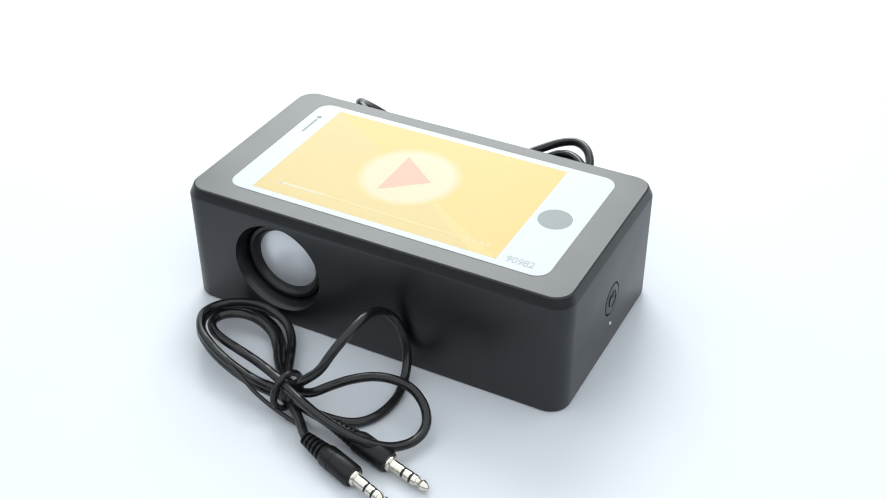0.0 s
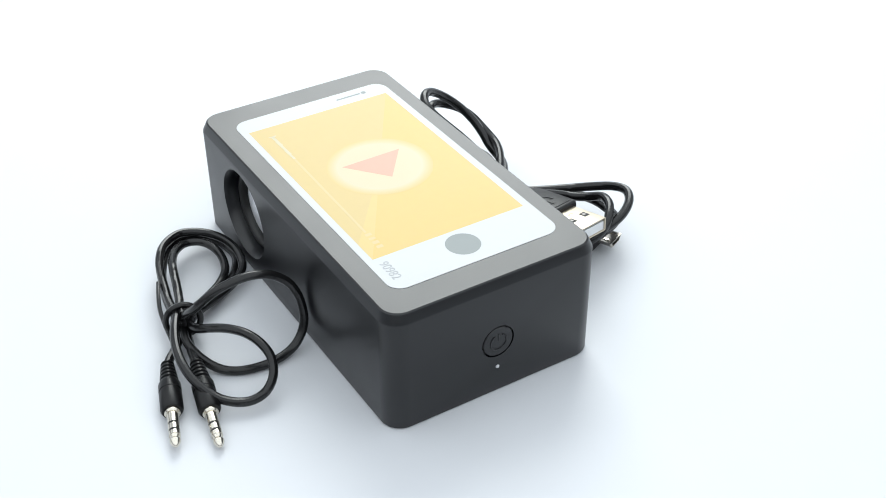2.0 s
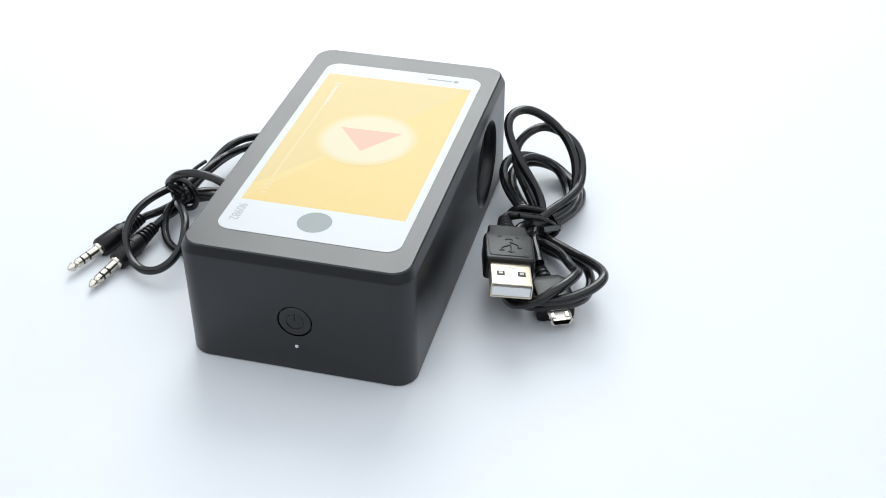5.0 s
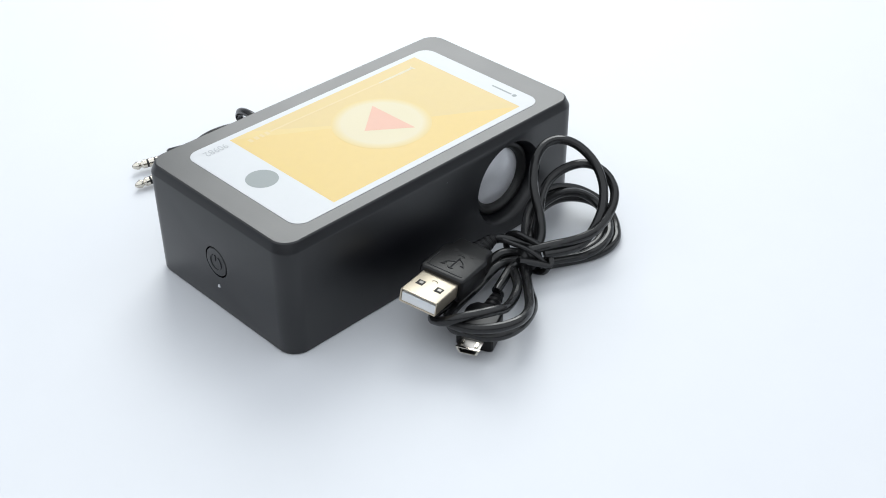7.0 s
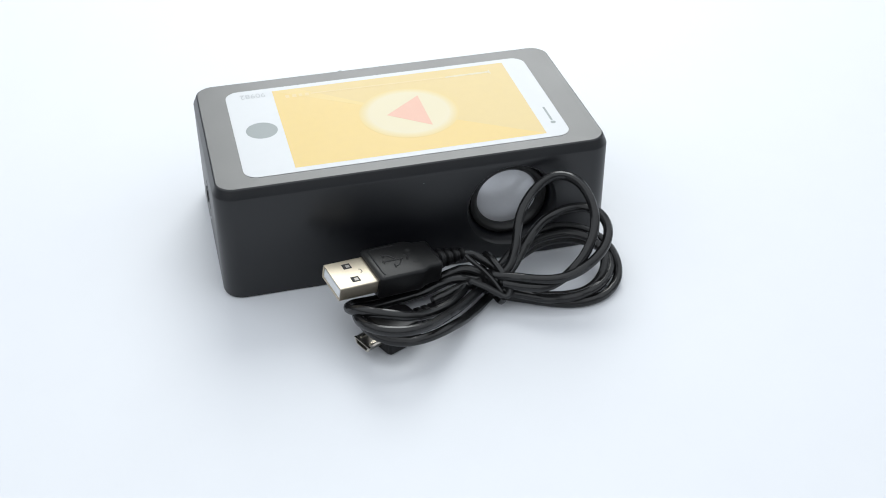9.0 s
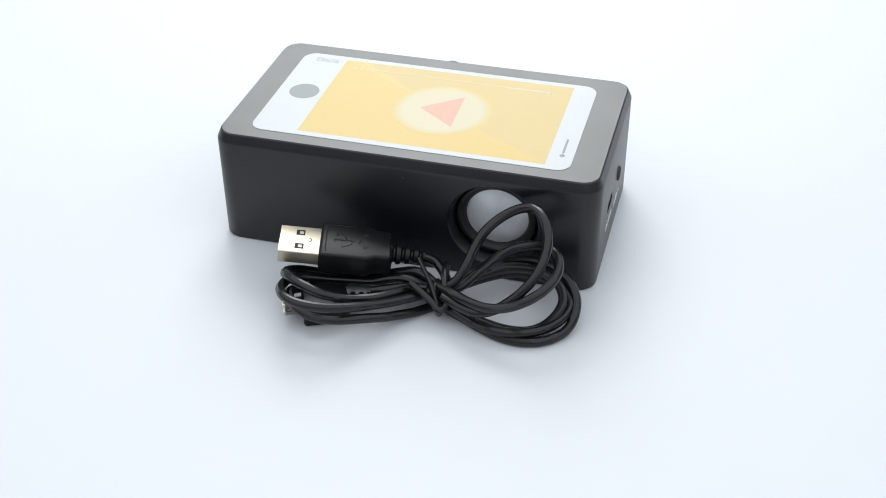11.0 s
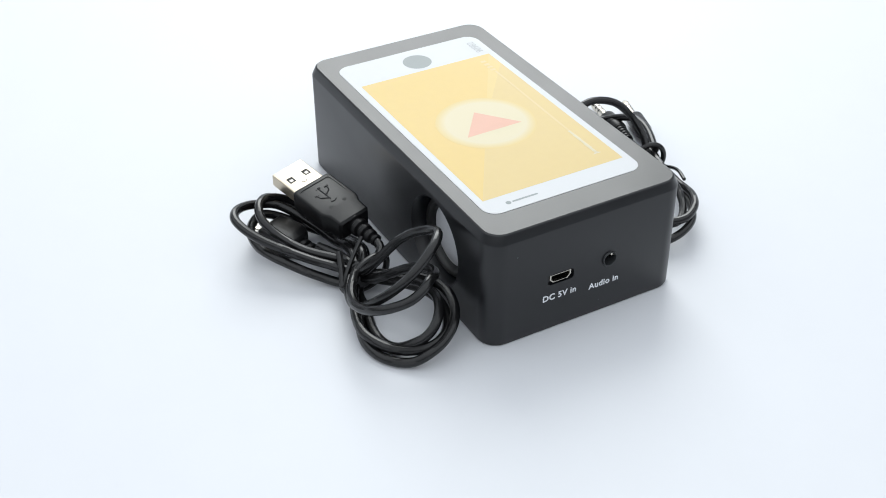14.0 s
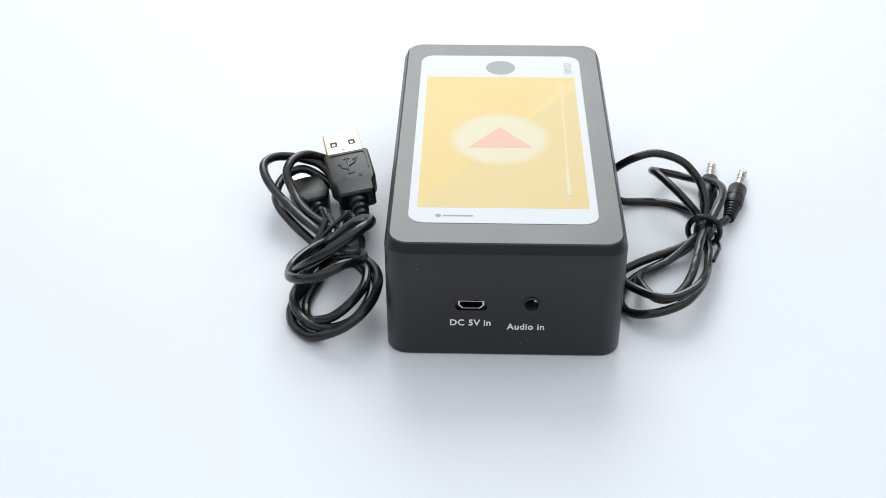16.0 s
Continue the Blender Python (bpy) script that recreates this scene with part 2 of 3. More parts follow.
    for x, y, z, way in ((0.0012, -w, 0.0308, "U"), (h, -0.0233, 0.0289, "J"), (h, 0.0046, 0.0043, "J")):
        part("dust_speck", turned([(0.00016, -0.0001), (0.00014, 0.00006)], 8, facing(x, y, z, way)), PRINT_GREY, thing)
    return thing


def port_outline(k):
    """The opening of a micro socket: broad edge below, slanted upper corners turned down."""
    pts = [(-0.0039, 0.0014), (0.0039, 0.0014), (0.0039, -0.0002), (0.0027, -0.0014), (-0.0027, -0.0014), (-0.0039, -0.0002)]
    return [(x * k, y * k) for x, y in pts[::-1]]


def frame_ring(outer, inner, low, high, m):
    """A flat-walled sleeve between two outlines of equal count."""
    bm = bmesh.new()
    grid = [[bm.verts.new(m @ Vector((x, y, z))) for x, y in ring] for ring, z in ((outer, low), (outer, high), (inner, high), (inner, low))]
    n = len(outer)
    for a, b in zip(grid, grid[1:] + grid[:1]):
        for i in range(n):
            j = (i + 1) % n
            bm.faces.new((a[i], a[j], b[j], b[i]))
    return bm


def build_print(thing):
    """The printed sheet on the top: white phone outline with a player picture on it."""
    z = TALL
    sheet = part("printed_panel", slab(outline(0.0482, 0.0254, 0.0042, 8, -0.00035, -0.00065), z - 0.0002, z + 0.00010), PRINT_WHITE, thing, "glossy white printed panel with rounded corners")

    def ink(name, points, mat, level, label=""):
        return part(name, slab(points, z + 0.00005, z + 0.00010 + level * 0.000006), mat, sheet, label, smooth=0)

    x0, x1, y0, y1 = -0.0340, 0.0406, -0.0238, 0.0226
    mid = (0.0043, -0.0012)
    ink("screen_picture", [(x0, y0), (x1, y0), (x1, y1), (x0, y1)], PRINT_YELLOW, 1, "yellow printed screen area")
    ink("screen_facet", [(x1, y0), (x1, y1), (x0, y1), (mid[0], mid[1])], PRINT_AMBER, 2, "duller amber half of the screen")
    ink("screen_facet", [(x0, y1), (mid[0], mid[1]), (-0.0265, y1)], PRINT_PALE, 3, "paler yellow wedge of the screen")

    def disc(cx, cy, r, n=48):
        return [(cx + r * math.cos(2 * math.pi * i / n), cy + r * math.sin(2 * math.pi * i / n)) for i in range(n)]

    glow = soft_edged_print("soft_cream_print", (0.458, 0.400, 0.244), (0.464, 0.331, 0.077), (mid[0], mid[1], z + 0.0001), 0.0120, 0.0151)
    ink("play_disc", disc(*mid, 0.0151, 72), glow, 4, "cream printed disc with a soft edge")
    ink("play_mark", [(-0.0026, -0.0013), (0.0094, -0.0104), (0.0092, 0.0083)], PRINT_RED, 6, "coral red play triangle")
    ink("home_button_print", disc(-0.0403, -0.0006, 0.0047), PRINT_GREY, 2, "grey printed round button")
    ink("progress_line", [(-0.0225, 0.0179), (0.0205, 0.0173), (0.0205, 0.0180), (-0.0225, 0.0186)], PRINT_HALO, 5)
    for k in range(5):
        x, half, wide = 0.0205 + 0.0028 * k, 0.00042 + 0.00010 * (k % 2) + 0.00003 * k, 0.00285
        ink("progress_fill", [(x, 0.0176 - half), (x + wide, 0.0177 - half), (x + wide, 0.0176 + half), (x, 0.0175 + half)], PRINT_CREAM, 5)
    ink("progress_knob", [(0.0343, 0.0173), (0.0352, 0.0162), (0.0352, 0.0190), (0.0343, 0.0179)], PRINT_CREAM, 5)
    for x, wide in ((-0.0243, 0.0012), (-0.0262, 0.0010), (-0.0283, 0.0013), (-0.0304, 0.0012)):
        ink("time_mark", [(x, 0.0172), (x + wide, 0.0172), (x + wide, 0.0190), (x, 0.0190)], PRINT_HALO, 5)
    ink("earpiece_dot", disc(0.0445, -0.0180, 0.0008, 20), PRINT_GREY, 2)
    ink("earpiece_bar", outline(0.00035, 0.0041, 0.0003, 4, 0.0445, -0.0127), PRINT_GREY, 2)
    letters("model_number", "90982", 0.0037, pose(-0.0362, 0.0222, z + 0.00012, 0, 0, 180), PRINT_LIGHT_GREY, sheet, 0.00003, squeeze=0.86)


speaker = build_speaker()

# ---------------------------------------------------------------- the cables
def cord(points, radius, parent, name="cord", mat=None, sides=12):
    ox, oy = parent.location.x, parent.location.y
    line = smooth_line([(x / 1000 - ox, y / 1000 - oy, max(z / 1000, radius)) for x, y, z in points])
    return part(name, tube(line, radius, sides), mat or CABLE_BLACK, parent)


def along(tail, head, up=(0, 0, 1)):
    """A pose at tail whose x axis points to head."""
    x = (Vector(head) - Vector(tail)).normalized()
    y = Vector(up).cross(x).normalized()
    z = x.cross(y)
    m = Matrix((x, y, z)).transposed().to_4x4()
    return Matrix.Translation(tail) @ m


ON_X = pose(0, 0, 0, 0, 90, 0)      # turns a turned body's axis onto x


def ridged_boot(m, x_from, x_to, r_from, r_to, rings):
    """A strain relief: a tapering sleeve with grooves cut round it."""
    profile = [(r_from, x_from)]
    for k in range(rings):
        a, b = (k + 0.25) / rings, (k + 0.8) / rings
        for u, dent in ((a, 0), (a + 0.05, 0.00075), (b - 0.05, 0.00075), (b, 0)):
            profile.append((r_from + (r_to - r_from) * u - dent, x_from + (x_to - x_from) * u))
    profile.append((r_to, x_to))
    return turned(profile, 20, m @ ON_X)


def build_audio_plug(thing, tip, boot):
    """A 3.5 mm plug: metal pin in four lengths, moulded grip, ridged boot. Pose runs from the boot to the tip."""
    o = Vector((thing.location.x, thing.location.y, 0))
    m = along(Vector(boot) / 1000 - o, Vector(tip) / 1000 - o)
    whole = (Vector(tip) - Vector(boot)).length / 1000
    root = whole - 0.0128
    b = m @ ON_X
    grip = part("plug_grip", turned([(0.0022, 0.0050), (0.0027, 0.0053), (0.0030, 0.0062), (0.0030, 0.0085), (0.00282, 0.0087), (0.00282, 0.0090), (0.0030, 0.0092), (0.0030, root - 0.0007), (0.0026, root)], 28, b), PLUG_BLACK, thing, "moulded black plug grip")
    part("strain_relief", ridged_boot(m, -0.0024, 0.0052, 0.0018, 0.0026, 5), PLUG_BLACK, grip)
    part("plug_collar", turned([(0.0021, root), (0.0021, root + 0.0007), (0.0017, root + 0.0011)], 24, b), BRIGHT_NICKEL, grip)
    r = 0.00148
    pin = part("plug_pin", turned([(r, root + 0.0009), (r, root + 0.0046)], 24, b), BRIGHT_NICKEL, grip, "shiny nickel audio pin")
    for a, e in ((0.0052, 0.0071), (0.0077, 0.0090)):
        part("contact_ring", turned([(r - 0.0001, root + a), (r, root + a + 0.0001), (r, root + e), (r - 0.0001, root + e)], 24, b), BRIGHT_NICKEL, pin)
    for a in (0.0046, 0.0071):
        part("insulating_band", turned([(r - 0.00012, root + a), (r - 0.00012, root + a + 0.0006)], 24, b), BLACK_GLOSS, pin)
    part("pin_tip", turned([(r - 0.0002, root + 0.0090), (r - 0.0006, root + 0.0097), (r - 0.00005, root + 0.0107), (r - 0.0002, root + 0.0113), (0.0009, root + 0.0121), (0.0005, root + 0.0126), (0.0001, root + 0.0128)], 24, b), BRIGHT_NICKEL, pin)


def tie_ring(thing, centre, axis, wide, high, radius, name="cable_tie", tilt=0.0):
    o = Vector((thing.location.x, thing.location.y, 0))
    x = Vector((axis[0], axis[1], 0)).normalized()
    y = Vector((-x.y, x.x, 0))
    pts = []
    for i in range(33):
        a = 2 * math.pi * i / 32
        pts.append(Vector(centre) / 1000 - o + y * (wide * math.cos(a)) + Vector((0, 0, 1)) * (high * math.sin(a)) + x * (tilt * math.cos(a)))
    tie = part(name, tube(pts, radius, 10), CABLE_BLACK, thing, "thin black wire tie")
    # the wound middle of the tie
    core = [Vector(centre) / 1000 - o + x * (0.0008 * k) for k in range(-4, 5)]
    part("tie_winding", tube(core, [0.68 * wide * f for f in (0.55, 0.78, 0.72, 0.92, 0.85, 0.92, 0.72, 0.78, 0.55)], 16, high / wide), CABLE_BLACK, tie)
    return tie


def build_audio_cable():
    thing = new("audio_cable")
    tagged(thing, "coiled black audio cable with two plugs, tied beside the speaker", "cable")
    thing.location = (0.005, 0.058, 0)
    bpy.context.view_layer.update()
    r = 0.00126
    cord([(5, 61.2, 8), (0.5, 62, 12.5), (-3.7, 60.8, 16.6), (-5.6, 58, 20.2), (-6.9, 55, 22.7), (-7.8, 50.5, 24.4), (-8.4, 45.6, 24.8), (-8.5, 40.4, 23), (-9.4, 36.1, 19.6), (-11.1, 34.3, 16.2), (-12.4, 33.7, 12.6), (-13.6, 33.9, 8.6), (-14.8, 35.7, 4.8), (-16, 39.5, 2), (-17.3, 46, 1.2), (-16.6, 53, 1.2), (-14.2, 57.6, 1.3), (-10.8, 60.6, 2), (-6, 62.9, 3.6), (-0.5, 63.6, 5), (6, 61.6, 6)], r, thing)
    cord([(5, 60.5, 6), (-0.5, 60.3, 7.5), (-4.7, 57.6, 9.4), (-9, 54.5, 10.9), (-14.2, 51.4, 11.6), (-19.4, 49.4, 10.9), (-24, 48.7, 8.9), (-28, 50.3, 6.3), (-30.3, 53.5, 4.3), (-30.6, 57.4, 3.3), (-29.2, 61, 3.1), (-26.6, 64.5, 3.8), (-23.4, 67.1, 5.3), (-19.5, 68.9, 7.1), (-15, 69.6, 8.7), (-10, 69.2, 9.8), (-4.5, 67.7, 10.3), (1.3, 65.3, 10.2), (7, 62.5, 9.5)], r, thing)
    cord([(3, 61.8, 6), (9.3, 61.8, 6), (16, 61.5, 6), (22.6, 60.3, 6.4), (28.2, 59.1, 7.5), (33.6, 57.2, 8.7), (39, 53.6, 9.1), (42.6, 47.6, 8.8), (41.3, 42.2, 8.3), (37.9, 38.3, 7.7), (33.6, 35.6, 6.6), (28.7, 34.6, 5.1), (23.4, 36, 3.8), (19, 40.3, 3.2), (15.6, 45.8, 3.3), (12.5, 51.7, 3.6), (9.5, 57.6, 4.5), (6, 62, 5.5)], r, thing)
    cord([(2, 62, 8.5), (7.3, 61.3, 8.7), (13.4, 59.4, 9.1), (19.5, 57.7, 9.3), (25.7, 56.1, 9.2), (31.5, 54.1, 8.5), (36.7, 51.2, 7.4), (40.2, 47.2, 6.4), (39.7, 43.4, 6.1), (36.6, 41.1, 6.2), (32.8, 39.9, 5.8), (29.1, 39.6, 4.6), (25, 40.9, 3.3), (21, 44.7, 2.5), (17.5, 49.2, 2.8), (14, 53.3, 3.8), (10.5, 57, 5.4), (6, 61, 6.8)], r, thing)
    cord([(4, 61.8, 4), (11.8, 61.8, 4.2), (18.1, 61.4, 4.6), (24.2, 60.1, 5), (30.2, 58.2, 5.5), (35.8, 55.4, 5.8), (40.8, 51.7, 5.9), (43.8, 47, 5.6), (44.6, 42, 4.6), (43, 37.6, 3), (39, 34.7, 1.6), (33, 34.3, 1.3), (26.5, 37.2, 1.5), (21.4, 41.7, 1.5), (17.7, 46.6, 1.6), (14.4, 51.5, 2.2), (10.8, 56.3, 3), (6, 61, 4)], r, thing)
    # leads into the two plugs
    cord([(8, 62, 5), (3, 64, 4.2), (-1, 67, 3.6), (-4.5, 70.3, 3.3), (-7.6, 71.8, 3.1)], r, thing)
    cord([(8, 61, 4), (1, 62.3, 3.4), (-5, 63.8, 3.9), (-12, 65.0, 3.8)], r, thing)
    cord([(24, 61.5, 8), (19, 63.5, 7.5), (14.5, 65, 6), (10, 65.6, 4), (4, 66, 2), (0, 66.3, 1.2)], 0.0006, thing, "tie_end", sides=8)
    tie_ring(thing, (6.2, 61.4, 6.4), (-1.0, 0.25), 0.0048, 0.0052, 0.0009)
    build_audio_plug(thing, (-35.2, 80.8, 2.5), (-7.8, 71.9, 3.1))
    build_audio_plug(thing, (-40.5, 71.2, 1.8), (-12.4, 65.1, 3.8))
    return thing


def build_charging_cable():
    thing = new("charging_cable")
    tagged(thing, "bundled black charging cable with silver metal plug, tied beside the speaker", "cable")
    thing.location = (0.015, -0.053, 0)
    bpy.context.view_layer.update()
    r = 0.00140
    cord([(17, -52, 8), (21.5, -50.8, 11), (23.9, -48.4, 15), (25.4, -45.3, 18.9), (27, -42.5, 22.3), (30, -39.6, 25.5), (34.5, -37.2, 28.4), (39, -37.0, 30.2), (42.8, -39.4, 30.7), (45.6, -43.5, 29.1), (46.8, -48.9, 25.3), (45.4, -53.8, 20.9), (42, -57.2, 16.4), (38.2, -58.6, 12.7), (34.5, -59, 9.8), (30, -59.2, 8.2), (25, -58, 8.2), (19, -54.5, 8)], r, thing)
    cord([(18, -51, 6.5), (22.5, -48.8, 8), (26.5, -45.7, 11.2), (30.6, -42.3, 14.5), (35.4, -39.8, 17.3), (40.5, -39.3, 19.3), (44.5, -41, 21), (47.5, -44, 22.2), (49.8, -47.2, 21.7), (50.5, -51.5, 20), (48.5, -56, 18), (45, -58.8, 15.8), (41, -60, 13.6), (37, -60.5, 12.1), (32.5, -60.2, 11.2), (27.3, -58.2, 10.6), (22, -54.9, 10), (17, -51.5, 9)], r, thing)
    cord([(17, -51, 3), (21, -53, 2), (25.3, -54.6, 1.5), (30.3, -57.2, 1.2), (36.2, -59.7, 1.2), (42.2, -60.4, 1.2), (47.6, -59, 1.2), (51.6, -56, 1.3), (54.4, -52.6, 2.3), (55.6, -48.8, 4.3), (55.1, -44, 6.4), (52.2, -39.4, 8.6), (47.2, -36.3, 10.2), (41, -35.2, 10.9), (35, -36, 10.6), (29, -38.8, 9.6), (23, -43.4, 8.2), (17, -49, 6.4)], r, thing)
    cord([(16, -52, 4), (21.4, -53.1, 2.6), (26.7, -53.6, 1.7), (32.4, -55.2, 1.3), (38, -56.2, 1.3), (43.4, -55.7, 1.6), (47.5, -54, 2.8), (50.4, -51.5, 5), (51.8, -48, 7), (51, -44.8, 8.8), (48.5, -42, 10.3), (44.5, -39.8, 11), (39.7, -38.8, 10.8), (33, -39.3, 10), (27, -42.5, 8.5), (20, -47.5, 7.5), (15, -50.5, 6)], r, thing)
    cord([(17, -52, 4.5), (24, -56, 4.2), (31, -58.8, 3.4), (38, -59.9, 3.5), (44.5, -58.2, 3.5), (49.5, -54.6, 3.5), (53, -50, 4.5), (53.6, -45, 5.6), (51.2, -41, 6.6), (46, -38.2, 7.6), (40, -37.4, 7.9), (34, -38.4, 7.6), (28, -41.2, 6.8), (22, -45.6, 6), (16, -50, 5)], r, thing)
    cord([(17, -51, 3), (14.5, -52, 1.6), (11, -55.6, 1.8), (7.6, -59.3, 2.9), (4.4, -63, 4.3), (1.4, -66, 5.7), (-2.5, -69, 6.8), (-7.8, -71, 7), (-13, -71.3, 7), (-17.5, -70.5, 7.6), (-21.2, -68, 8.2), (-23.3, -64, 8.4), (-22.5, -58.5, 6), (-18.5, -52.5, 3), (-14, -47.5, 1.5), (-7, -43.5, 2.4), (2, -43, 4.6), (9, -45, 6.2), (17, -50, 6)], r, thing)
    cord([(18, -50, 5), (14, -51, 5.5), (10, -55, 6.5), (5, -60.5, 7.8), (0, -65.5, 9.4), (-6, -71, 11.5), (-11.5, -74.4, 13.4), (-16.5, -75.3, 14.4), (-21, -73, 14), (-24, -68.5, 12.6), (-25, -63.5, 11), (-24.5, -59, 9.6), (-21.5, -55.2, 7.6), (-14, -51, 5.2), (-4, -49, 5.2), (6, -48.4, 7.6), (16, -50.5, 6)], r, thing)
    cord([(17, -50, 6), (9.4, -50.9, 6.6), (6.7, -53.9, 7.3), (4.2, -57, 7.9), (1.5, -59.9, 8.5), (-2, -62.4, 9.1), (-6.3, -64.8, 10), (-10, -66.6, 11.4), (-13, -67.8, 12.9), (-16.5, -67.5, 14), (-20.4, -65.9, 14.2), (-24, -62.9, 13.4), (-26, -59.8, 11.6), (-26.4, -55.8, 9.6), (-24, -51.5, 7), (-17, -48, 4.4), (-7, -46.2, 3.8), (4, -45.6, 7.4), (10, -46.4, 9), (16, -49, 7)], r, thing)
    cord([(9.6, -41.7, 11.1), (13.0, -41.8, 10.4), (16.5, -45, 9.4), (20, -51, 8.6)], r, thing)
    cord([(-2.2, -55.1, 6.2), (2, -53.6, 6.6), (8, -51.5, 7), (17, -50.5, 7)], r, thing)
    tie = cord([(8.9, -53.3, 10.3), (11.4, -54.1, 9.0), (13.9, -55.0, 7.8), (16.4, -56.0, 6.4), (18.6, -56.8, 5.2), (20.1, -56.4, 5.9), (20.3, -54.8, 7.9), (18.9, -52.0, 10.3), (17.8, -48.2, 11.4), (17.2, -45.0, 11.6), (16.6, -42.0, 9.5), (16.4, -42.2, 5.0), (16.8, -46.0, 2.0), (17.4, -51.0, 1.5), (17.9, -55.3, 2.4), (18.2, -56.9, 5.0)], 0.0010, thing, "cable_tie", sides=10)
    tagged(tie, "thin black wire tie bent to a point")
    cord([(9.7, -46.2, 13.8), (11.6, -48.6, 12.5), (13.7, -51.0, 11.2), (15.8, -53.6, 9.2), (17.6, -55.8, 6.6), (18.4, -56.4, 4.6)], 0.0007, thing, "tie_end", sides=8)
    o = Vector((thing.location.x, thing.location.y, 0))
    part("tie_winding", tube([Vector((16.4 + 0.8 * k, -50.6, 6.2)) / 1000 - o for k in range(-4, 5)], [0.0024, 0.0034, 0.0031, 0.0040, 0.0037, 0.0040, 0.0031, 0.0034, 0.0024], 16), CABLE_BLACK, tie)
    build_flat_plug(thing)
    build_micro_plug(thing)
    return thing


def bevel_box(m, x0, x1, y0, y1, z0, z1, bevel, taper=None):
    """A box lofted along x with rounded long edges; taper: (share of width at x1, share of height at x1)."""
    cy, cz, hy, hz = (y0 + y1) / 2, (z0 + z1) / 2, (y1 - y0) / 2, (z1 - z0) / 2
    ky, kz = taper or (1, 1)
    b = bevel * 0.5
    rings = []
    for x, sy, sz, inset in ((x0, 1, 1, b), (x0 + b * (1 if x1 > x0 else -1), 1, 1, 0), (x1 - b * (1 if x1 > x0 else -1), ky, kz, 0), (x1, ky, kz, b)):
        rings.append([m @ Vector((x, y, z)) for y, z in outline(hy * sy - inset, hz * sz - inset, bevel, 4, cy, cz)])
    return loft(rings)


def build_flat_plug(thing):
    """The flat metal plug: shell with two square windows, white insert, moulded grip with a raised sign."""
    o = Vector((thing.location.x, thing.location.y, 0))
    m = along(Vector((-18.7, -49.2, 14.7)) / 1000 - o, Vector((-30.0, -52.2, 16.1)) / 1000 - o, (0, -0.10, 1))
    hw, ht, reach = 0.0057, 0.00215, 0.0120
    shell = bmesh.new()
    outer = outline(hw, ht, 0.0004, 3)
    inner = outline(hw - 0.0003, ht - 0.0003, 0.0003, 3)
    grid = [[shell.verts.new(m @ Vector((x, y, z))) for y, z in ring] for ring, x in ((outer, -0.002), (outer, reach), (inner, reach), (inner, 0.001))]
    n = len(outer)
    for a, b in zip(grid, grid[1:]):
        for i in range(n):
            j = (i + 1) % n
            shell.faces.new((a[i], a[j], b[j], b[i]))
    metal = part("metal_shell", shell, NICKEL, thing, "silver metal plug shell with square windows")
    square = [(-0.00125, -0.0011), (0.00125, -0.0011), (0.00125, 0.0011), (-0.00125, 0.0011)]
    for y in (-0.0029, 0.0029):
        for top in (1, -1):
            part("window", slab(square, -0.00002, 0.00003, m @ pose(0.0062, y, top * ht)), BLACK_DEEP, metal, "small dark square window")
            part("spring", slab([(-0.0008, -0.0005), (0.0003, -0.0005), (0.0003, 0.0006), (-0.0008, 0.0006)], -0.00002, 0.00005, m @ pose(0.0062, y, top * ht)), DARKENED_NICKEL, metal)
    hook = [m @ Vector((0.0036 - 0.0007 * math.sin(radians(a)), 0.0008 * math.cos(radians(a)), ht)) for a in range(0, 181, 20)]
    part("catch", tube(hook, 0.00012, 6), BLACK_DEEP, metal)
    part("seam", slab([(-0.004, -0.00008), (0.012, -0.00008), (0.012, 0.00008), (-0.004, 0.00008)], -0.00002, 0.00002, m @ pose(0, 0, -ht)), BLACK_DEEP, metal)
    part("insert", bevel_box(m, 0.0, reach - 0.0004, -hw + 0.0004, hw - 0.0004, -ht + 0.0003, 0.0009, 0.0001), TONGUE_WHITE, metal, "white plastic contact insert")
    for y in (-0.0033, -0.0011, 0.0011, 0.0033):
        part("contact", slab([(0.004, -0.0005), (reach - 0.0012, -0.0005), (reach - 0.0012, 0.0005), (0.004, 0.0005)], 0.0, 0.00015, m @ pose(0, y, 0.0009)), BRIGHT_NICKEL, metal)
    gw, gt = 0.0071, 0.0036
    rings = []
    for x, sy, sz in ((0.0004, 0.90, 0.88), (0.0, 0.97, 0.96), (-0.0006, 1, 1), (-0.0128, 1, 1), (-0.0138, 0.96, 1), (-0.0156, 0.82, 0.98), (-0.0196, 0.79, 0.94), (-0.0204, 0.70, 0.8)):
        rings.append([m @ Vector((x, y, z)) for y, z in outline(gw * sy, gt * sz, 0.0008, 4)])
    grip = part("plug_grip", loft(rings), PLUG_BLACK, thing, "moulded black plug grip with raised sign")
    part("strain_relief", ridged_boot(m, -0.0300, -0.0198, 0.0018, 0.0033, 4), PLUG_BLACK, grip)
    top = m @ pose(0, 0, gt)

    def ridge(points, name="raised_sign", r=0.00017):
        part(name, tube([top @ Vector((x / 1000, y / 1000, 0.00003)) for x, y in points], r, 6), BLACK_GLOSS, grip)

    # rim line round the front, the branching sign, two dimples
    ridge([(-1.6, 5.4), (-1.4, 5.0), (-1.3, 4.0), (-1.3, -4.6), (-1.5, -5.4), (-2.2, -5.7), (-4.0, -5.8), (-9.5, -5.8)], "rim_line")
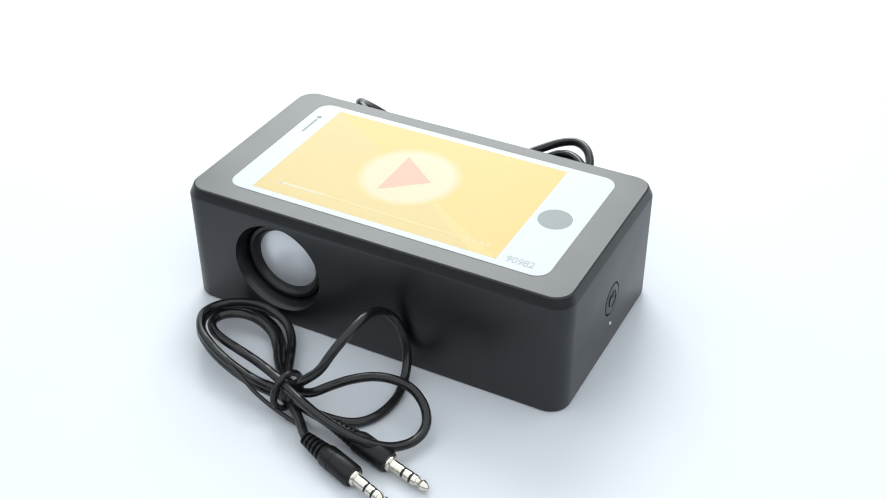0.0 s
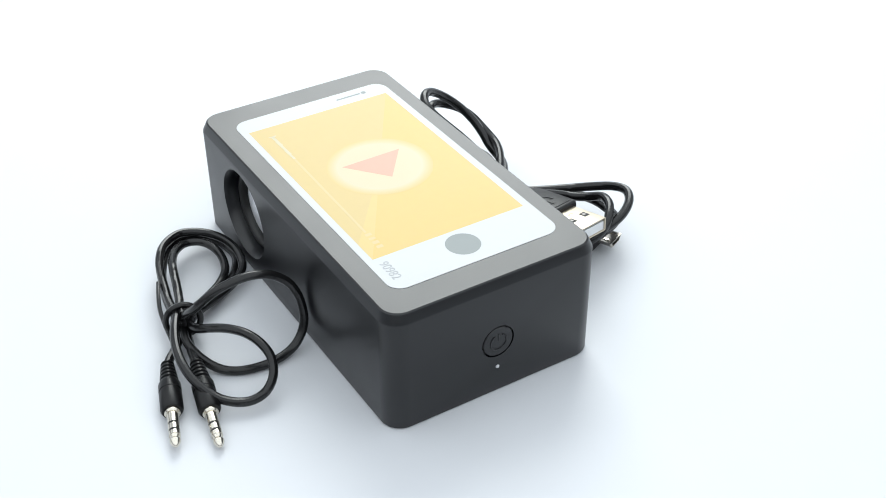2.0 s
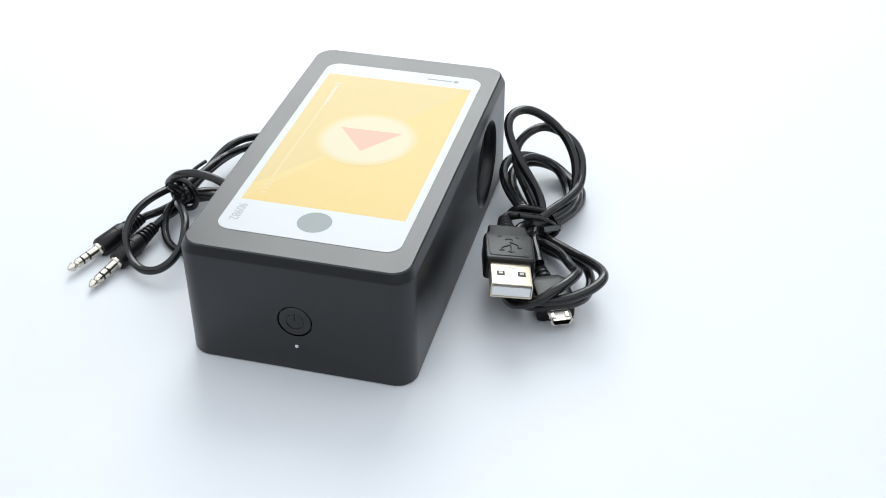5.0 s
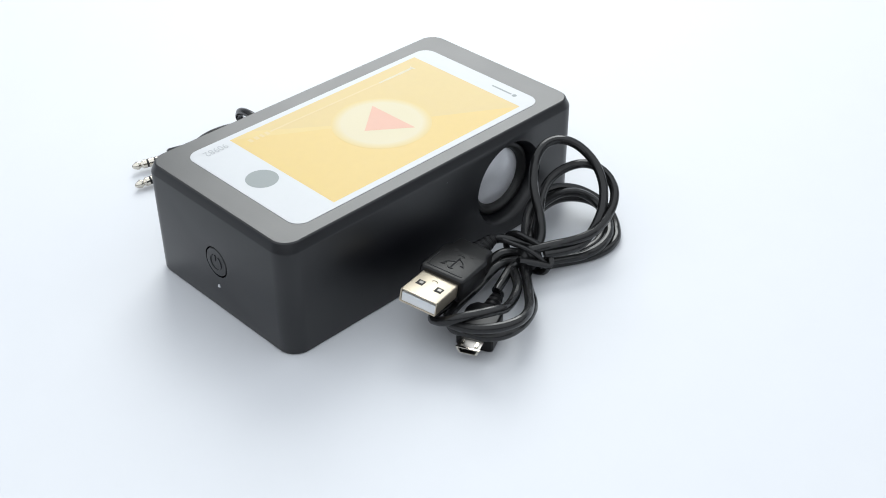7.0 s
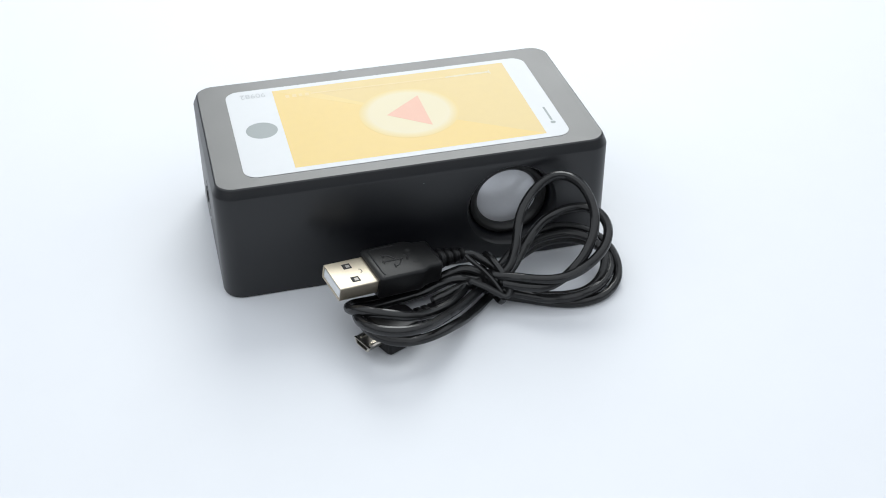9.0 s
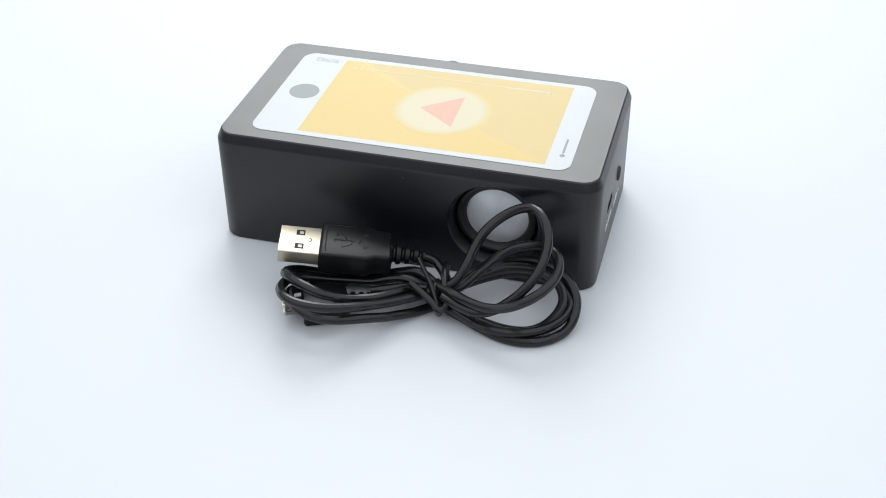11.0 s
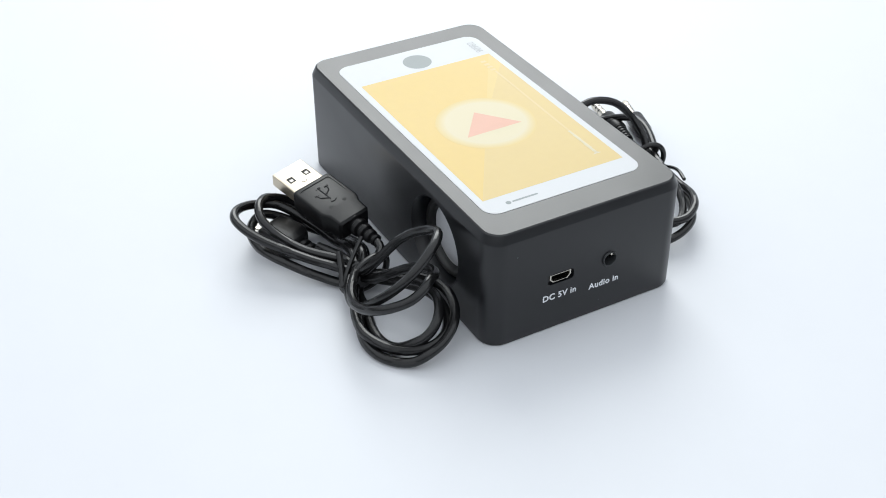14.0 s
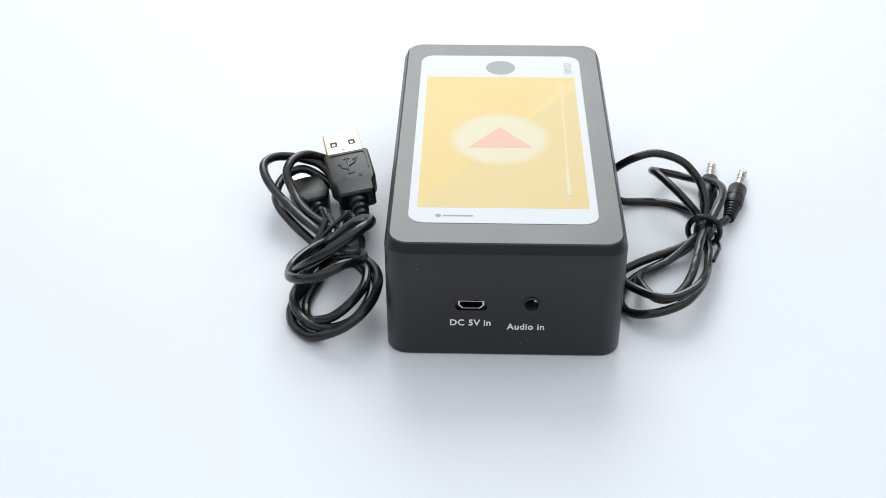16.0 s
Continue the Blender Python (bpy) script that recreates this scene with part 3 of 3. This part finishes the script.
    for line in ([(-9.0, 0.3), (-3.4, 0.3)], [(-8.6, 0.3), (-7.4, 2.0), (-6.6, 2.3), (-5.8, 2.4)], [(-7.2, 0.3), (-6.0, -1.5), (-5.2, -1.9), (-4.2, -1.9)],
                 [(-3.9, -0.4), (-3.4, 0.3), (-3.9, 1.0)], [(-6.0, 1.9), (-5.8, 2.9)], [(-4.4, -1.3), (-4.2, -2.5)]):
        ridge([(1.12 * x + 0.5, 1.18 * y) for x, y in line], r=0.00021)
    ridge([(-10.6, -1.0), (-11.0, -0.5), (-11.1, 0.1), (-11.0, 0.7), (-10.6, 1.1)])
    for y in (-0.0026, 0.0026):
        part("dimple", turned([(0.00068, -0.00005), (0.00068, 0.00006)], 14, top @ pose(-0.0126, y, 0)), BLACK_DEEP, grip)


def build_micro_plug(thing):
    """The small plug at the other end, lying on the sheet under the loops."""
    o = Vector((thing.location.x, thing.location.y, 0))
    m = along(Vector((-19.7, -63.4, 3.8)) / 1000 - o, Vector((-25.1, -65.9, 3.8)) / 1000 - o)
    metal_ring = [(-0.0033, 0.0009), (-0.0024, -0.0009), (0.0024, -0.0009), (0.0033, 0.0009)]
    bm = bmesh.new()
    grid = [[bm.verts.new(m @ Vector((x, y * k, z * k))) for y, z in metal_ring] for x, k in ((-0.001, 1.0), (0.0055, 1.0), (0.0055, 0.86), (0.001, 0.86))]
    for a, b in zip(grid, grid[1:]):
        for i in range(4):
            j = (i + 1) % 4
            bm.faces.new((a[i], a[j], b[j], b[i]))
    # the tip's dark reflections and bright edges are put into two metal colours
    metal = part("metal_shell", bm, DARKENED_NICKEL, thing, "small nickel micro plug tip, coloured as its dark reflection", smooth=0)
    part("lip", frame_ring([(y * 1.04, z * 1.06) for y, z in metal_ring], [(y * 0.84, z * 0.80) for y, z in metal_ring], 0.0052, 0.0058, m @ Matrix(((0, 0, 1, 0), (1, 0, 0, 0), (0, 1, 0, 0), (0, 0, 0, 1)))), BRIGHT_NICKEL, metal, "front lip, its glint put into a brighter metal")
    part("tongue", slab([(0.0005, -0.0018), (0.0048, -0.0018), (0.0048, 0.0018), (0.0005, 0.0018)], -0.0002, 0.0002, m), BLACK_DEEP, metal)
    for y in (-0.0020, 0.0020):
        part("latch", slab(outline(0.0010, 0.0004, 0.0002, 3), 0.0, 0.0003, m @ pose(0.0036, y, 0.0009)), BRIGHT_NICKEL, metal)
    rings = []
    for x, sy, sz in ((0.0003, 0.92, 0.9), (-0.0003, 1, 1), (-0.0085, 1.0, 1), (-0.0100, 0.93, 0.98), (-0.0120, 0.72, 0.85), (-0.0126, 0.6, 0.7)):
        rings.append([m @ Vector((x, y, z)) for y, z in outline(0.0054 * sy, 0.0037 * sz, 0.0009, 4)])
    grip = part("plug_grip", loft(rings), PLUG_BLACK, thing, "moulded black micro plug grip", smooth=16)
    part("strain_relief", ridged_boot(m, -0.0215, -0.0120, 0.0016, 0.0028, 4), PLUG_BLACK, grip)


audio_cable = build_audio_cable()
charging_cable = build_charging_cable()


# ---------------------------------------------------------------- the turn
def turn_at(t):
    """Degrees by which everything on the sheet has turned at t seconds."""
    k = t / 16 - 0.5
    steady = ((((-8.8707 * k - 52.2138) * k - 6.7464) * k + 15.9466) * k - 241.5843) * k + 28.9923
    return steady - 0.7 * math.exp(-((t - 14.0) / 1.2) ** 2)      # the table runs a little ahead here


def motions():
    for thing in TURNING:
        base = thing.matrix_basis.copy()
        walk(thing, [(0.25 * i, pose(0, 0, 0, 0, 0, turn_at(0.25 * i)) @ pose(AXIS_X, AXIS_Y, 0) @ base) for i in range(65)])


TURNING = [speaker, audio_cable, charging_cable]
motions()
